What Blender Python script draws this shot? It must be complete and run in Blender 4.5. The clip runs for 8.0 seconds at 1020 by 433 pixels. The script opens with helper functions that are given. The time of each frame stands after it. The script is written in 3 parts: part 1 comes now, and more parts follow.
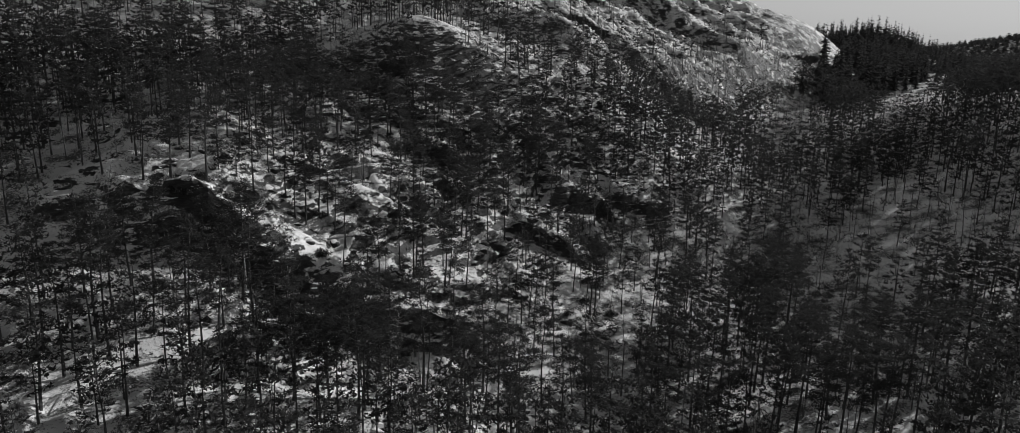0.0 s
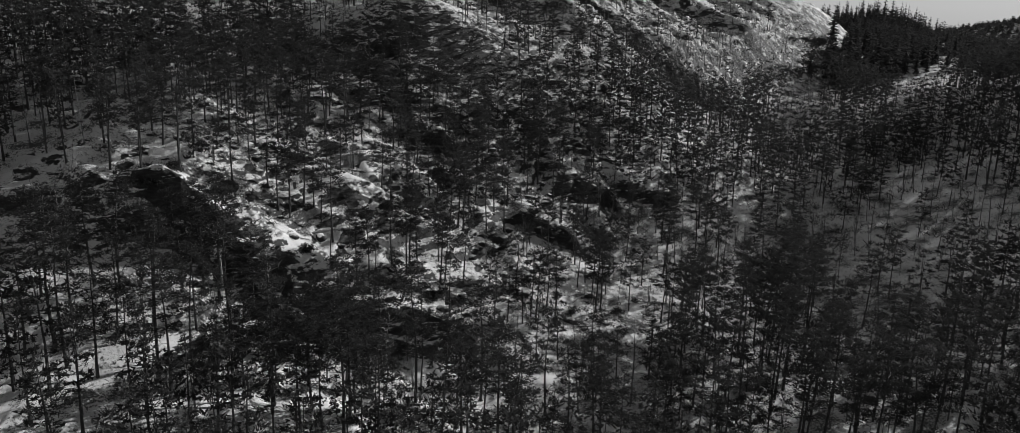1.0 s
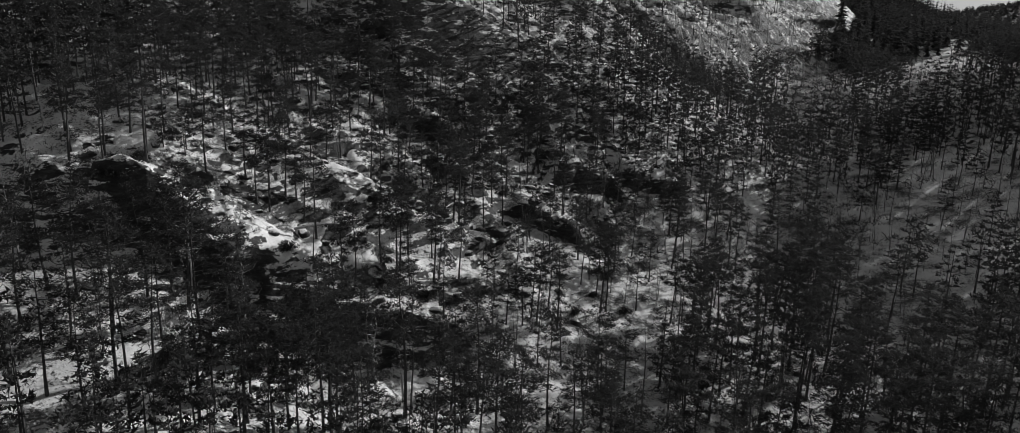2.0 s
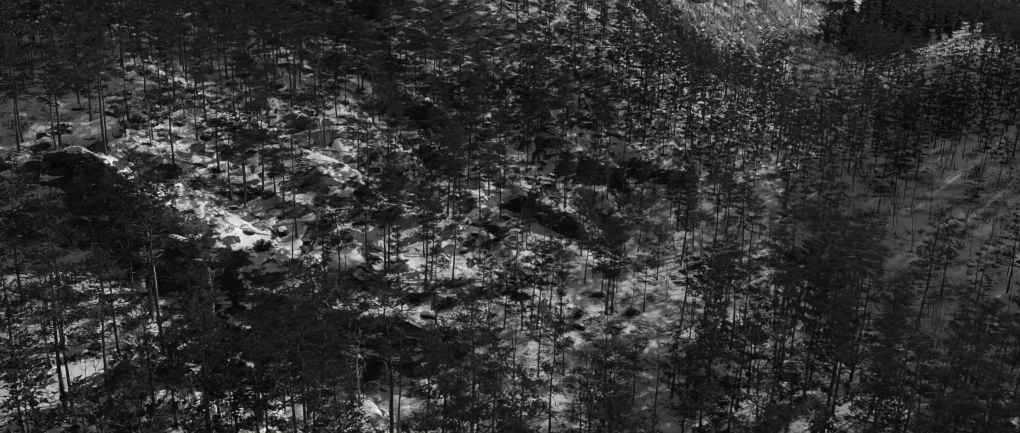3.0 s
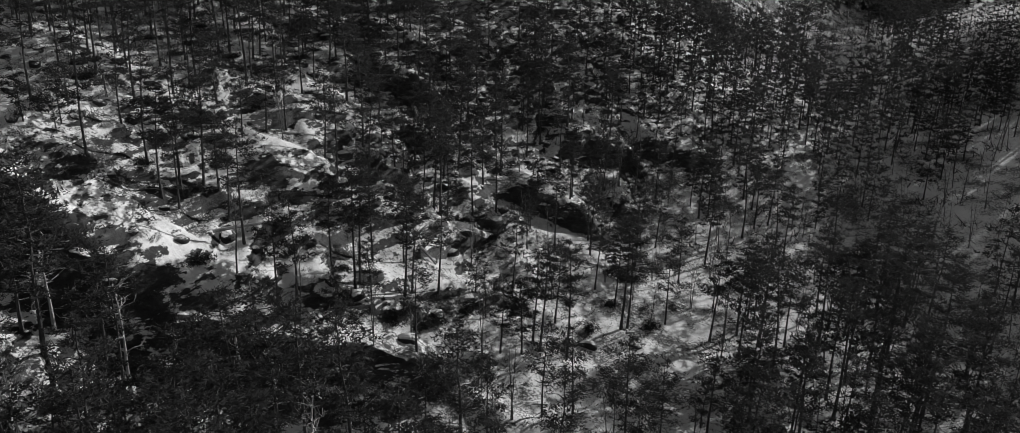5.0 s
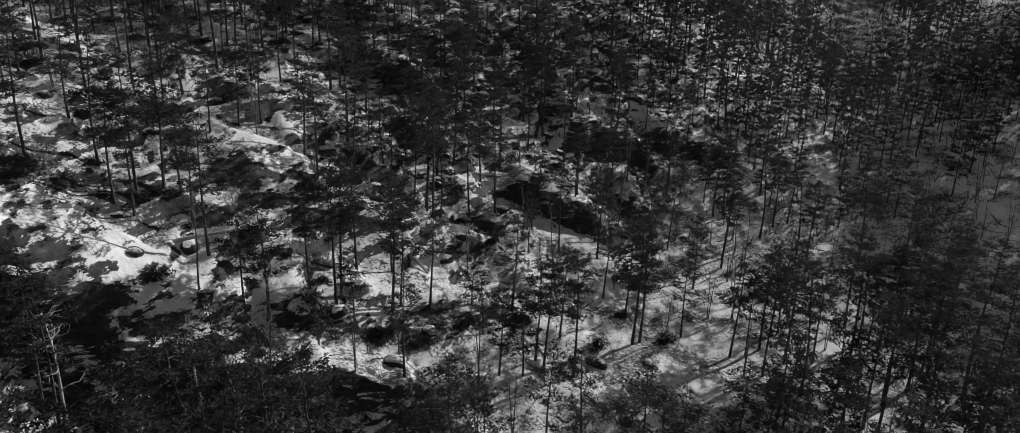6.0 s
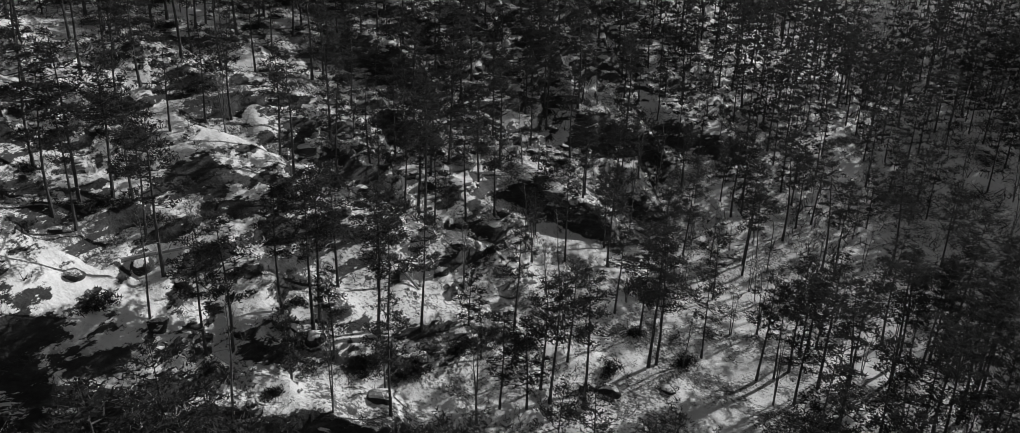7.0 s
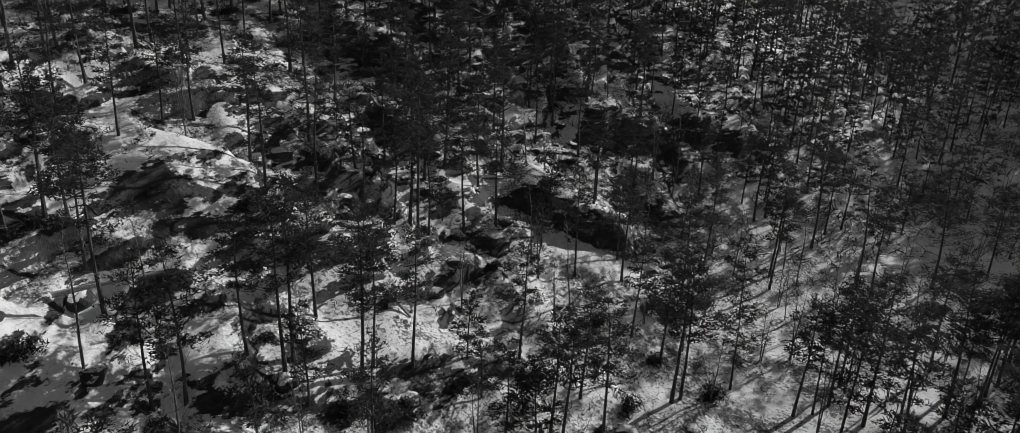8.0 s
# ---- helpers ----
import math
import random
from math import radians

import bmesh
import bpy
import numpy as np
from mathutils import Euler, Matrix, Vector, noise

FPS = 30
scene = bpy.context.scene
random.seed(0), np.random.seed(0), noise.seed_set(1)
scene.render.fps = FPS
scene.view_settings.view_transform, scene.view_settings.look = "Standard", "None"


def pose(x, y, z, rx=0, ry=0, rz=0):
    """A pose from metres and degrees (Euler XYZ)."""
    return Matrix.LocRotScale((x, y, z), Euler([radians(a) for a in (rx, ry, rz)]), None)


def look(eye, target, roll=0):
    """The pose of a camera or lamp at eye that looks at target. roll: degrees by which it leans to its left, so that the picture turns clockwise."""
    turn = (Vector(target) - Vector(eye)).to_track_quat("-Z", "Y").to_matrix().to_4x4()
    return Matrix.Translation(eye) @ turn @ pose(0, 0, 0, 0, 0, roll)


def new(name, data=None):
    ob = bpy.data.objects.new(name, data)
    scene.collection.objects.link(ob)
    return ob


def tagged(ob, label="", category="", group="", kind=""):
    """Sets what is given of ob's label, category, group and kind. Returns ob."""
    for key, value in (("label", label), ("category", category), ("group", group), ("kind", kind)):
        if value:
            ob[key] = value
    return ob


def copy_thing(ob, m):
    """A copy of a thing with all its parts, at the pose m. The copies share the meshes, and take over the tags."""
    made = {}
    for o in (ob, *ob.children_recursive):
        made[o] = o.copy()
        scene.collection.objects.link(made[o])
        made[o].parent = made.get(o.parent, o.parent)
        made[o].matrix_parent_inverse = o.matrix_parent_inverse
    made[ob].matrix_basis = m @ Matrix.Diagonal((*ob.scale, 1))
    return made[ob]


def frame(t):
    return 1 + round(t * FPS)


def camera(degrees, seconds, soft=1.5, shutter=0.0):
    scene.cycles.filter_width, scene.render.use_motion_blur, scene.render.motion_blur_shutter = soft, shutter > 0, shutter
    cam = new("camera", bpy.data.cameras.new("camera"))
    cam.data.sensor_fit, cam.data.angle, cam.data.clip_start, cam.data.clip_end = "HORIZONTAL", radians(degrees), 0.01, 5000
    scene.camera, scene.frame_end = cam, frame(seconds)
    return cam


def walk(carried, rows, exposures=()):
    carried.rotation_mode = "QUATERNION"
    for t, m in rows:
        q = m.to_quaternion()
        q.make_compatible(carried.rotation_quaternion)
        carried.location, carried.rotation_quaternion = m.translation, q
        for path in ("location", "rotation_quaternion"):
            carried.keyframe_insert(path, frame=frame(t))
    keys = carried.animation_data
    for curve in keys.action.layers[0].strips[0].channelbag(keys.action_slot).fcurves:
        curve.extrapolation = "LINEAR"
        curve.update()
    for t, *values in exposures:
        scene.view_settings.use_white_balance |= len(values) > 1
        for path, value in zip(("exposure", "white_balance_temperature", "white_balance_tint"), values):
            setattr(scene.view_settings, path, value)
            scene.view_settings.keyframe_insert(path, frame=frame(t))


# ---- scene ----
cam = camera(66.0, 8.0, soft=0.7)
PATH = [
    (0.0, (0.0, 0.0, 70.0), (0.314, 97.437, 47.507), 0.82),
    (1.0, (-0.186, 7.867, 69.131), (0.326, 104.84, 44.719), 0.83),
    (2.0, (-0.204, 15.684, 68.271), (0.509, 112.165, 41.985), 0.84),
    (3.0, (-0.122, 23.503, 67.423), (0.769, 119.453, 39.265), 0.86),
    (4.0, (-0.005, 31.372, 66.584), (1.031, 126.743, 36.531), 0.88),
    (5.0, (0.079, 39.341, 65.757), (1.241, 134.078, 33.765), 0.91),
    (6.0, (0.063, 47.459, 64.94), (1.367, 141.502, 30.965), 0.97),
    (7.0, (-0.118, 55.777, 64.133), (1.396, 149.062, 28.139), 1.07),
    (8.0, (-0.532, 64.344, 63.338), (1.334, 156.81, 25.305), 1.23),
]
walk(cam, [(t, look(eye, target, roll)) for t, eye, target, roll in PATH])

# ---------------------------------------------------------------- daylight: a low winter sun ahead and to the right, over the valley
EXPOSURE = 0.06
SUN_AZIMUTH, SUN_HEIGHT = 52.0, 19.0  # degrees clockwise from +y, and above the horizon
scene.view_settings.exposure = EXPOSURE
world = bpy.data.worlds.new("winter_sky")
scene.world = world
world.use_nodes = True
wn, wl = world.node_tree.nodes, world.node_tree.links
sky = wn.new("ShaderNodeTexSky")
sky.sky_type, sky.sun_disc = "NISHITA", False
sky.sun_elevation, sky.sun_rotation = radians(SUN_HEIGHT), radians(SUN_AZIMUTH)
sky.air_density, sky.dust_density = 1.7, 0.05
grey = wn.new("ShaderNodeRGBToBW")  # black-and-white film
wl.new(sky.outputs[0], grey.inputs[0])
wl.new(grey.outputs[0], wn["Background"].inputs["Color"])
wn["Background"].inputs["Strength"].default_value = 0.051
sun = new("sun", bpy.data.lights.new("sun", "SUN"))
sun.data.energy, sun.data.angle, sun.data.color = 4.1, radians(0.55), (1.0, 1.0, 1.0)
az, el = radians(SUN_AZIMUTH), radians(SUN_HEIGHT)
TO_SUN = Vector((math.sin(az) * math.cos(el), math.cos(az) * math.cos(el), math.sin(el)))
sun.matrix_world = look(TO_SUN * 300, (0, 0, 0))


# ---------------------------------------------------------------- materials (tones of a black-and-white film)
class Nodes:
    """A short hand for one node material."""

    def __init__(self, name, rough=0.8):
        self.mat = bpy.data.materials.new(name)
        self.mat.use_nodes = True
        self.n, self.l = self.mat.node_tree.nodes, self.mat.node_tree.links
        self.out = self.n["Principled BSDF"]
        self.out.inputs["Roughness"].default_value = rough
        self.out.inputs["Specular IOR Level"].default_value = 0.25
        self.place = self.n.new("ShaderNodeTexCoord").outputs["Object"]

    def put(self, socket, value):
        if isinstance(value, (int, float)):
            socket.default_value = value
        else:
            self.l.new(value, socket)

    def noise(self, scale, detail=3.0, rough=0.55, stretch=None):
        t = self.n.new("ShaderNodeTexNoise")
        t.inputs["Scale"].default_value, t.inputs["Detail"].default_value = scale, detail
        t.inputs["Roughness"].default_value = rough
        where = self.place
        if stretch:
            m = self.n.new("ShaderNodeMapping")
            m.inputs["Scale"].default_value = stretch
            self.l.new(where, m.inputs["Vector"])
            where = m.outputs[0]
        self.l.new(where, t.inputs["Vector"])
        return t.outputs["Fac"]

    def math(self, kind, a, b=0.0):
        t = self.n.new("ShaderNodeMath")
        t.operation = kind
        self.put(t.inputs[0], a)
        self.put(t.inputs[1], b)
        return t.outputs[0]

    def ramp(self, value, stops):
        """Maps a value to greys: stops of (place, grey)."""
        t = self.n.new("ShaderNodeValToRGB")
        while len(t.color_ramp.elements) < len(stops):
            t.color_ramp.elements.new(0.5)
        for e, (p, g) in zip(t.color_ramp.elements, stops):
            e.position, e.color = p, (g, g, g, 1)
        self.put(t.inputs[0], value)
        return t.outputs[0]

    def mix(self, fac, a, b):
        t = self.n.new("ShaderNodeMix")
        t.data_type = "RGBA"
        self.put(t.inputs[0], fac)
        for s, v in ((t.inputs[6], a), (t.inputs[7], b)):
            if isinstance(v, (int, float)):
                s.default_value = (v, v, v, 1)
            else:
                self.l.new(v, s)
        return t.outputs[2]

    def finish(self, colour, bump=None, strength=0.4, far=0.1):
        if isinstance(colour, (int, float)):
            self.out.inputs["Base Color"].default_value = (colour, colour, colour, 1)
        else:
            self.l.new(colour, self.out.inputs["Base Color"])
        if bump is not None:
            b = self.n.new("ShaderNodeBump")
            b.inputs["Strength"].default_value, b.inputs["Distance"].default_value = strength, far
            self.l.new(bump, b.inputs["Height"])
            self.l.new(b.outputs[0], self.out.inputs["Normal"])
        return self.mat


def ground_material():
    m = Nodes("snow_rock_heath", 0.75)
    geo = m.n.new("ShaderNodeNewGeometry")
    part_xyz = m.n.new("ShaderNodeSeparateXYZ")
    m.l.new(geo.outputs["Normal"], part_xyz.inputs[0])
    # snow lies where the ground is not steep, with a ragged edge
    ragged = m.math("ADD", m.math("MULTIPLY", m.noise(0.75, 7, 0.72), 0.5), m.math("MULTIPLY", m.noise(0.16, 3), 0.2))
    layers = m.math("SUBTRACT", m.math("MULTIPLY", m.noise(0.55, 6, 0.7, (0.55, 0.55, 2.4)), 2.0), 1.0)
    steep = m.math("SUBTRACT", 1.0, part_xyz.outputs[2])
    lie = m.math("ADD", m.math("ADD", part_xyz.outputs[2], m.math("SUBTRACT", ragged, 0.35)), m.math("MULTIPLY", m.math("MULTIPLY", layers, steep), 2.6))
    snowed = m.ramp(lie, [(0.76, 0.0), (0.80, 1.0)])
    # heather and twigs that stick through thin snow
    tuft = m.math("ADD", m.math("MULTIPLY", m.noise(4.0, 7, 0.75), 0.55), m.math("MULTIPLY", m.noise(0.22, 4, 0.6), 0.45))
    heath = m.ramp(tuft, [(0.505, 0.0), (0.55, 0.95)])
    clean = m.n.new("ShaderNodeAttribute")  # whole snow on the smooth slabs
    clean.attribute_name = "clean"
    heath = m.math("MULTIPLY", heath, m.math("SUBTRACT", 1.0, m.math("MULTIPLY", clean.outputs["Fac"], 0.8)))
    snow = m.ramp(m.noise(0.35, 5, 0.6), [(0.3, 0.66), (0.7, 0.84)])
    rock = m.ramp(m.noise(0.8, 8, 0.7, (1, 1, 2.6)), [(0.3, 0.012), (0.55, 0.04), (0.8, 0.14)])
    dark = m.ramp(m.noise(6.0, 4, 0.7), [(0.3, 0.03), (0.7, 0.12)])
    white = m.mix(heath, snow, dark)
    relief = m.math("ADD", m.math("MULTIPLY", m.noise(0.9, 6, 0.62), 0.8), m.math("MULTIPLY", m.noise(4.0, 5, 0.65), 0.3))
    # beyond the valley's head the land is under thick forest
    far = m.n.new("ShaderNodeVectorMath")
    far.operation = "LENGTH"
    m.l.new(m.place, far.inputs[0])
    distant = m.ramp(m.math("MULTIPLY", far.outputs["Value"], 0.001), [(0.42, 0.0), (0.52, 1.0)])
    # the bare crags at the valley's head: bands of rock and snow that run down along the crest
    turned = m.n.new("ShaderNodeMapping")
    turned.inputs["Rotation"].default_value = (0, 0, radians(-56))
    m.l.new(m.place, turned.inputs["Vector"])
    whole, m.place = m.place, turned.outputs[0]
    bands = m.math("ADD", m.math("MULTIPLY", m.noise(0.20, 7, 0.72, (1.0, 0.45, 1.6)), 0.5), m.math("MULTIPLY", m.noise(0.62, 6, 0.72, (1.0, 0.6, 1.4)), 0.5))
    m.place = whole
    crags = m.ramp(m.math("ADD", bands, m.math("MULTIPLY", m.math("SUBTRACT", part_xyz.outputs[2], 0.8), 0.42)), [(0.468, 0.0), (0.490, 1.0)])
    up_valley = m.ramp(m.math("MULTIPLY", far.outputs["Value"], 0.001), [(0.205, 0.0), (0.225, 1.0)])
    snowed = m.mix(up_valley, snowed, crags)
    woods_tone = m.ramp(m.noise(0.05, 6, 0.7), [(0.35, 0.02), (0.7, 0.07)])
    return m.finish(m.mix(distant, m.mix(snowed, rock, white), woods_tone), m.math("ADD", relief, m.math("MULTIPLY", up_valley, m.math("MULTIPLY", bands, 7.0))), 0.45, 0.45)


def bark_material():
    m = Nodes("pine_bark", 0.9)
    return m.finish(m.ramp(m.noise(5, 6, 0.7, (1, 1, 0.25)), [(0.3, 0.025), (0.75, 0.11)]), m.noise(9, 4), 0.5, 0.03)


def needle_material(name, low, high):
    """Matt needles that let a little light through."""
    m = Nodes(name, 1.0)
    m.out.inputs["Specular IOR Level"].default_value = 0.05
    info = m.n.new("ShaderNodeNewGeometry")
    tone = m.ramp(m.math("ADD", m.math("MULTIPLY", info.outputs["Random Per Island"], 0.6), m.math("MULTIPLY", m.noise(0.5), 0.4)), [(0.1, low), (0.9, high)])
    mat = m.finish(tone)
    glow = m.n.new("ShaderNodeBsdfTranslucent")
    m.l.new(tone, glow.inputs["Color"])
    both = m.n.new("ShaderNodeMixShader")
    both.inputs[0].default_value = 0.35
    m.l.new(m.out.outputs[0], both.inputs[1])
    m.l.new(glow.outputs[0], both.inputs[2])
    m.l.new(both.outputs[0], m.n["Material Output"].inputs["Surface"])
    return mat


def plain(name, low, high, scale=4.0, rough=0.85):
    m = Nodes(name, rough)
    return m.finish(m.ramp(m.noise(scale, 5, 0.65), [(0.3, low), (0.75, high)]), m.noise(scale * 3, 3), 0.3, 0.03)


GROUND, BARK = ground_material(), bark_material()
NEEDLES, SPRUCE = needle_material("pine_needles", 0.036, 0.078), needle_material("spruce_needles", 0.035, 0.075)
BIRCH, DEADWOOD = plain("birch_bark", 0.06, 0.22), plain("bleached_wood", 0.22, 0.5, 3.0)
TWIGS = plain("dead_twigs", 0.10, 0.34, 3.0)
HEATHER = plain("heather_twigs", 0.025, 0.09, 3.0)

# ---------------------------------------------------------------- the lie of the land
def lattice(ix, iy, seed):
    """A repeatable random number from 0 to 1 for each lattice point."""
    n = (ix.astype(np.int64) * 374761393 + iy.astype(np.int64) * 668265263 + seed * 1442695041) & 0xFFFFFFFF
    n = ((n ^ (n >> 13)) * 1274126177) & 0xFFFFFFFF
    return ((n ^ (n >> 16)) & 0xFFFF) / 65535.0


def vnoise(x, y, size, seed=0):
    """Smooth value noise, -1 to 1, with bumps of about the given size in metres."""
    u, v = np.asarray(x, float) / size, np.asarray(y, float) / size
    iu, iv = np.floor(u), np.floor(v)
    fu, fv = u - iu, v - iv
    fu, fv = fu * fu * (3 - 2 * fu), fv * fv * (3 - 2 * fv)
    a, b = lattice(iu, iv, seed), lattice(iu + 1, iv, seed)
    c, d = lattice(iu, iv + 1, seed), lattice(iu + 1, iv + 1, seed)
    return 2 * ((a + (b - a) * fu) * (1 - fv) + (c + (d - c) * fu) * fv) - 1


def step(a, b, v):
    s = np.clip((v - a) / (b - a), 0, 1)
    return s * s * (3 - 2 * s)


# Rock ledges: the crest from (x0, y0) to (x1, y1), height, depth of the front face, length of the fall behind.
LEDGES = [
    (-26, 112.5, -15, 113.5, 1.0, 4.5, 9),
    (-14, 121, -8.5, 124.0, 1.9, 0.8, 7),
    (-16, 138, -7.5, 140.5, 2.6, 1.0, 10),
    (-13, 130.5, -6.5, 133.0, 2.4, 0.8, 9),
    (-5.5, 128.5, -2, 130.0, 1.4, 0.7, 6),
    (1, 132.5, 12, 131.5, 3.4, 1.0, 10),
    (8.5, 147, 20.5, 151.5, 3.6, 1.2, 12),
    (14.5, 139.5, 19, 140, 2.0, 0.9, 8),
    (20, 156, 33, 158, 2.2, 1.6, 12),
    (-17, 99.8, -13.5, 101.6, 1.6, 0.7, 5),
    (-15.8, 98.0, -13.0, 98.8, 1.1, 0.6, 4),
    (-13.5, 96.5, -6, 96.8, 1.2, 0.8, 4),
    (-58, 91.5, -44, 91.5, 2.4, 1.0, 8),
    (8, 205, 46, 243, 8.0, 17.0, 45),
    (40, 240, 84, 290, 16.0, 24.0, 60),
    (80, 286, 122, 340, 17.0, 26.0, 60),
    (122, 344, 162, 420, 9.0, 18.0, 60),
]


# Bare rounded knobs on the far slope: middle, radius, height.
KNOBS = [(-20, 169, 11.0, 7.0), (-6, 169, 8.0, 3.0)]


# The rock shelf above the gully: where its edge runs, and how far it drops there.
SHELF_X = [-58, -44, -37, -31, -25, -20, -14, -8, -2]
SHELF_Y = [94.0, 93.2, 92.5, 92.5, 93.0, 92.6, 94.8, 98.4, 101.5]
SHELF_DROP = [0.4, 2.6, 5.7, 6.5, 6.8, 7.2, 5.4, 3.0, 0.3]


def shelf(x, y):
    v = y - np.interp(x, SHELF_X, SHELF_Y) + vnoise(x, y, 8.0, 55) * 1.3 + vnoise(x, y, 4.0, 50) * 1.1 + vnoise(x, y, 2.0, 51) * 0.5 + vnoise(x, y, 1.0, 52) * 0.2
    bench = 2.2 + 1.6 * vnoise(x, y, 6.0, 53)  # parts of the drop stand forward as lower benches
    low = bench + 1.6 + 1.3 * vnoise(x, y, 4.5, 58)
    share = 0.34 + 0.16 * vnoise(x, y, 4.0, 54)
    least = 0.26 + 0.16 * vnoise(x, y, 3.2, 59)
    face = 1.3 + 0.9 * vnoise(x, y, 5.0, 56)  # here sheer, there a slope
    fall = (1 - share - least) * step(-face, 0, v) + share * step(-0.7 - bench, -bench, v) + least * step(-0.8 - low, -low, v)
    return np.interp(x, SHELF_X, SHELF_DROP) * (0.92 + 0.3 * vnoise(x, y, 6.5, 57)) * fall * np.exp(-np.maximum(v, 0) / 12)


def ledges(x, y):
    z = shelf(x, y)
    for a, b, r, h in KNOBS:
        z = z + h * np.exp(-((x - a) ** 2 + (y - b) ** 2) / r**2)
    for k, (x0, y0, x1, y1, h, front, back) in enumerate(LEDGES):
        far = math.hypot(x1 - x0, y1 - y0)
        dx, dy = (x1 - x0) / far, (y1 - y0) / far
        u, v = (x - x0) * dx + (y - y0) * dy, -(x - x0) * dy + (y - y0) * dx
        v = v + vnoise(x, y, 0.28 * far, 40 + k) * min(front, 3.0) * 0.7 + vnoise(x, y, 2.4, 70 + k) * 0.55 + vnoise(x, y, 1.1, 60 + k) * 0.25
        ends = step(-0.12 * far, 0.18 * far, u) * (1 - step(0.85 * far, 1.12 * far, u)) * (0.85 + min(0.2, 0.7 / h) * vnoise(x, y, 4.5, 90 + k))
        z = z + h * ends * step(-front, 0, v) * np.exp(-np.maximum(v, 0) / back)
    return z


# Broad hills and hollows: middle, radius, height over the valley floor.
HILLS = [
    (-100, 50, 70, 5.0), (-90, 150, 60, -1.4), (-45, 105, 26, 8.2), (-48, 150, 36, 9.3),
    (-20, 118, 24, 4.9), (-22, 90, 13, -4.9), (-33, 92, 14, 2.0), (-14, 101, 12, -2.6),
    (-30, 103, 15, -0.7), (0, 105, 24, -4.5), (15, 142, 24, -3.5), (35, 115, 34, -3.6),
    (5, 40, 50, -4.0), (85, 75, 50, -3.4), (55, 155, 36, -5.4), (75, 205, 40, -7.3),
    (120, 150, 50, 4.9), (-47, 114, 12, 3.0), (-9, 126, 6, -1.8),
]
# The same towards the head of the valley and round about.
OUTER_HILLS = [
    (-12, 175, 28, 11.4), (20, 205, 34, 10.7), (40, 250, 40, -7.0), (-20, 270, 90, 22.8),
    (80, 300, 50, -9.0), (60, 370, 90, 31.4), (125, 290, 50, -1.6), (190, 190, 80, 35.6),
    (250, 320, 110, 24.0), (150, 420, 80, 5.8), (222, 500, 54, 28.0), (-20, 520, 160, 82.7),
    (430, 380, 110, 83.4), (-180, 290, 160, 77.9), (200, 0, 120, 33.3), (-220, 20, 140, 17.8),
    (300, 600, 90, 23.6),
]

# The wooded ridge beyond the valley's head.
FAR_HILLS = [(950, 900, 420, 92.0), (-700, 900, 500, 110.0)]


def hills(x, y):
    z = 25.0 + 0 * x
    for a, b, r, h in HILLS + OUTER_HILLS + FAR_HILLS:
        z = z + h * np.exp(-((x - a) ** 2 + (y - b) ** 2) / r**2)
    return z


def within(x, y, places):
    """1 inside the ellipses, 0 well outside. Each: middle, half length, half width, heading in degrees."""
    o = 0 * x
    for a, b, l, w, turn in places:
        c, s = math.cos(radians(turn)), math.sin(radians(turn))
        u, v = ((x - a) * c + (y - b) * s) / l, (-(x - a) * s + (y - b) * c) / w
        o = np.maximum(o, step(1.25, 0.8, u * u + v * v))
    return o


# Smooth slabs under whole snow.
SLABS = [(-28, 96.8, 9, 3.6, 8), (-21, 97.2, 4, 2.6, 0), (-20, 113.5, 6, 3.5, 18), (-16.3, 103.5, 2.6, 1.8, 29), (8, 129.5, 4.5, 2, 0), (-46, 87, 9, 3.5, 0), (-38, 88, 6, 2.5, 0), (-19.2, 120.5, 2, 1.6, 52)]


def rocky(x, y):
    """How rugged the land is: 1 on the rocky hill and the crags, near 0 on the valley floor."""
    smooth = np.maximum(*[np.exp(-(((x - a) ** 2 + (y - b) ** 2) / (1.1 * r) ** 2) ** 2) for a, b, r, h in KNOBS])
    return np.clip(step(14, -6, x - 0.55 * np.maximum(y - 135, 0)) + 0.12, 0, 1) * (1 - 0.85 * smooth) * (1 - 0.8 * within(x, y, SLABS))


def crag(x, y):
    """1 on the bare crags above the valley's head."""
    side = (x - 30) * 0.83 - (y - 235) * 0.56
    return step(16, 2, side) * step(-75, -45, side) * step(195, 225, y) * (1 - step(430, 480, y)) * step(-30, 5, x - 0.1 * (y - 200))


def terraces(z, gap, sharp):
    """Turns an even slope into steps of the given height: flat treads and steep faces."""
    s = z / gap
    n = np.floor(s)
    return (n + step(0.5 - sharp / 2, 0.5 + sharp / 2, s - n)) * gap - z


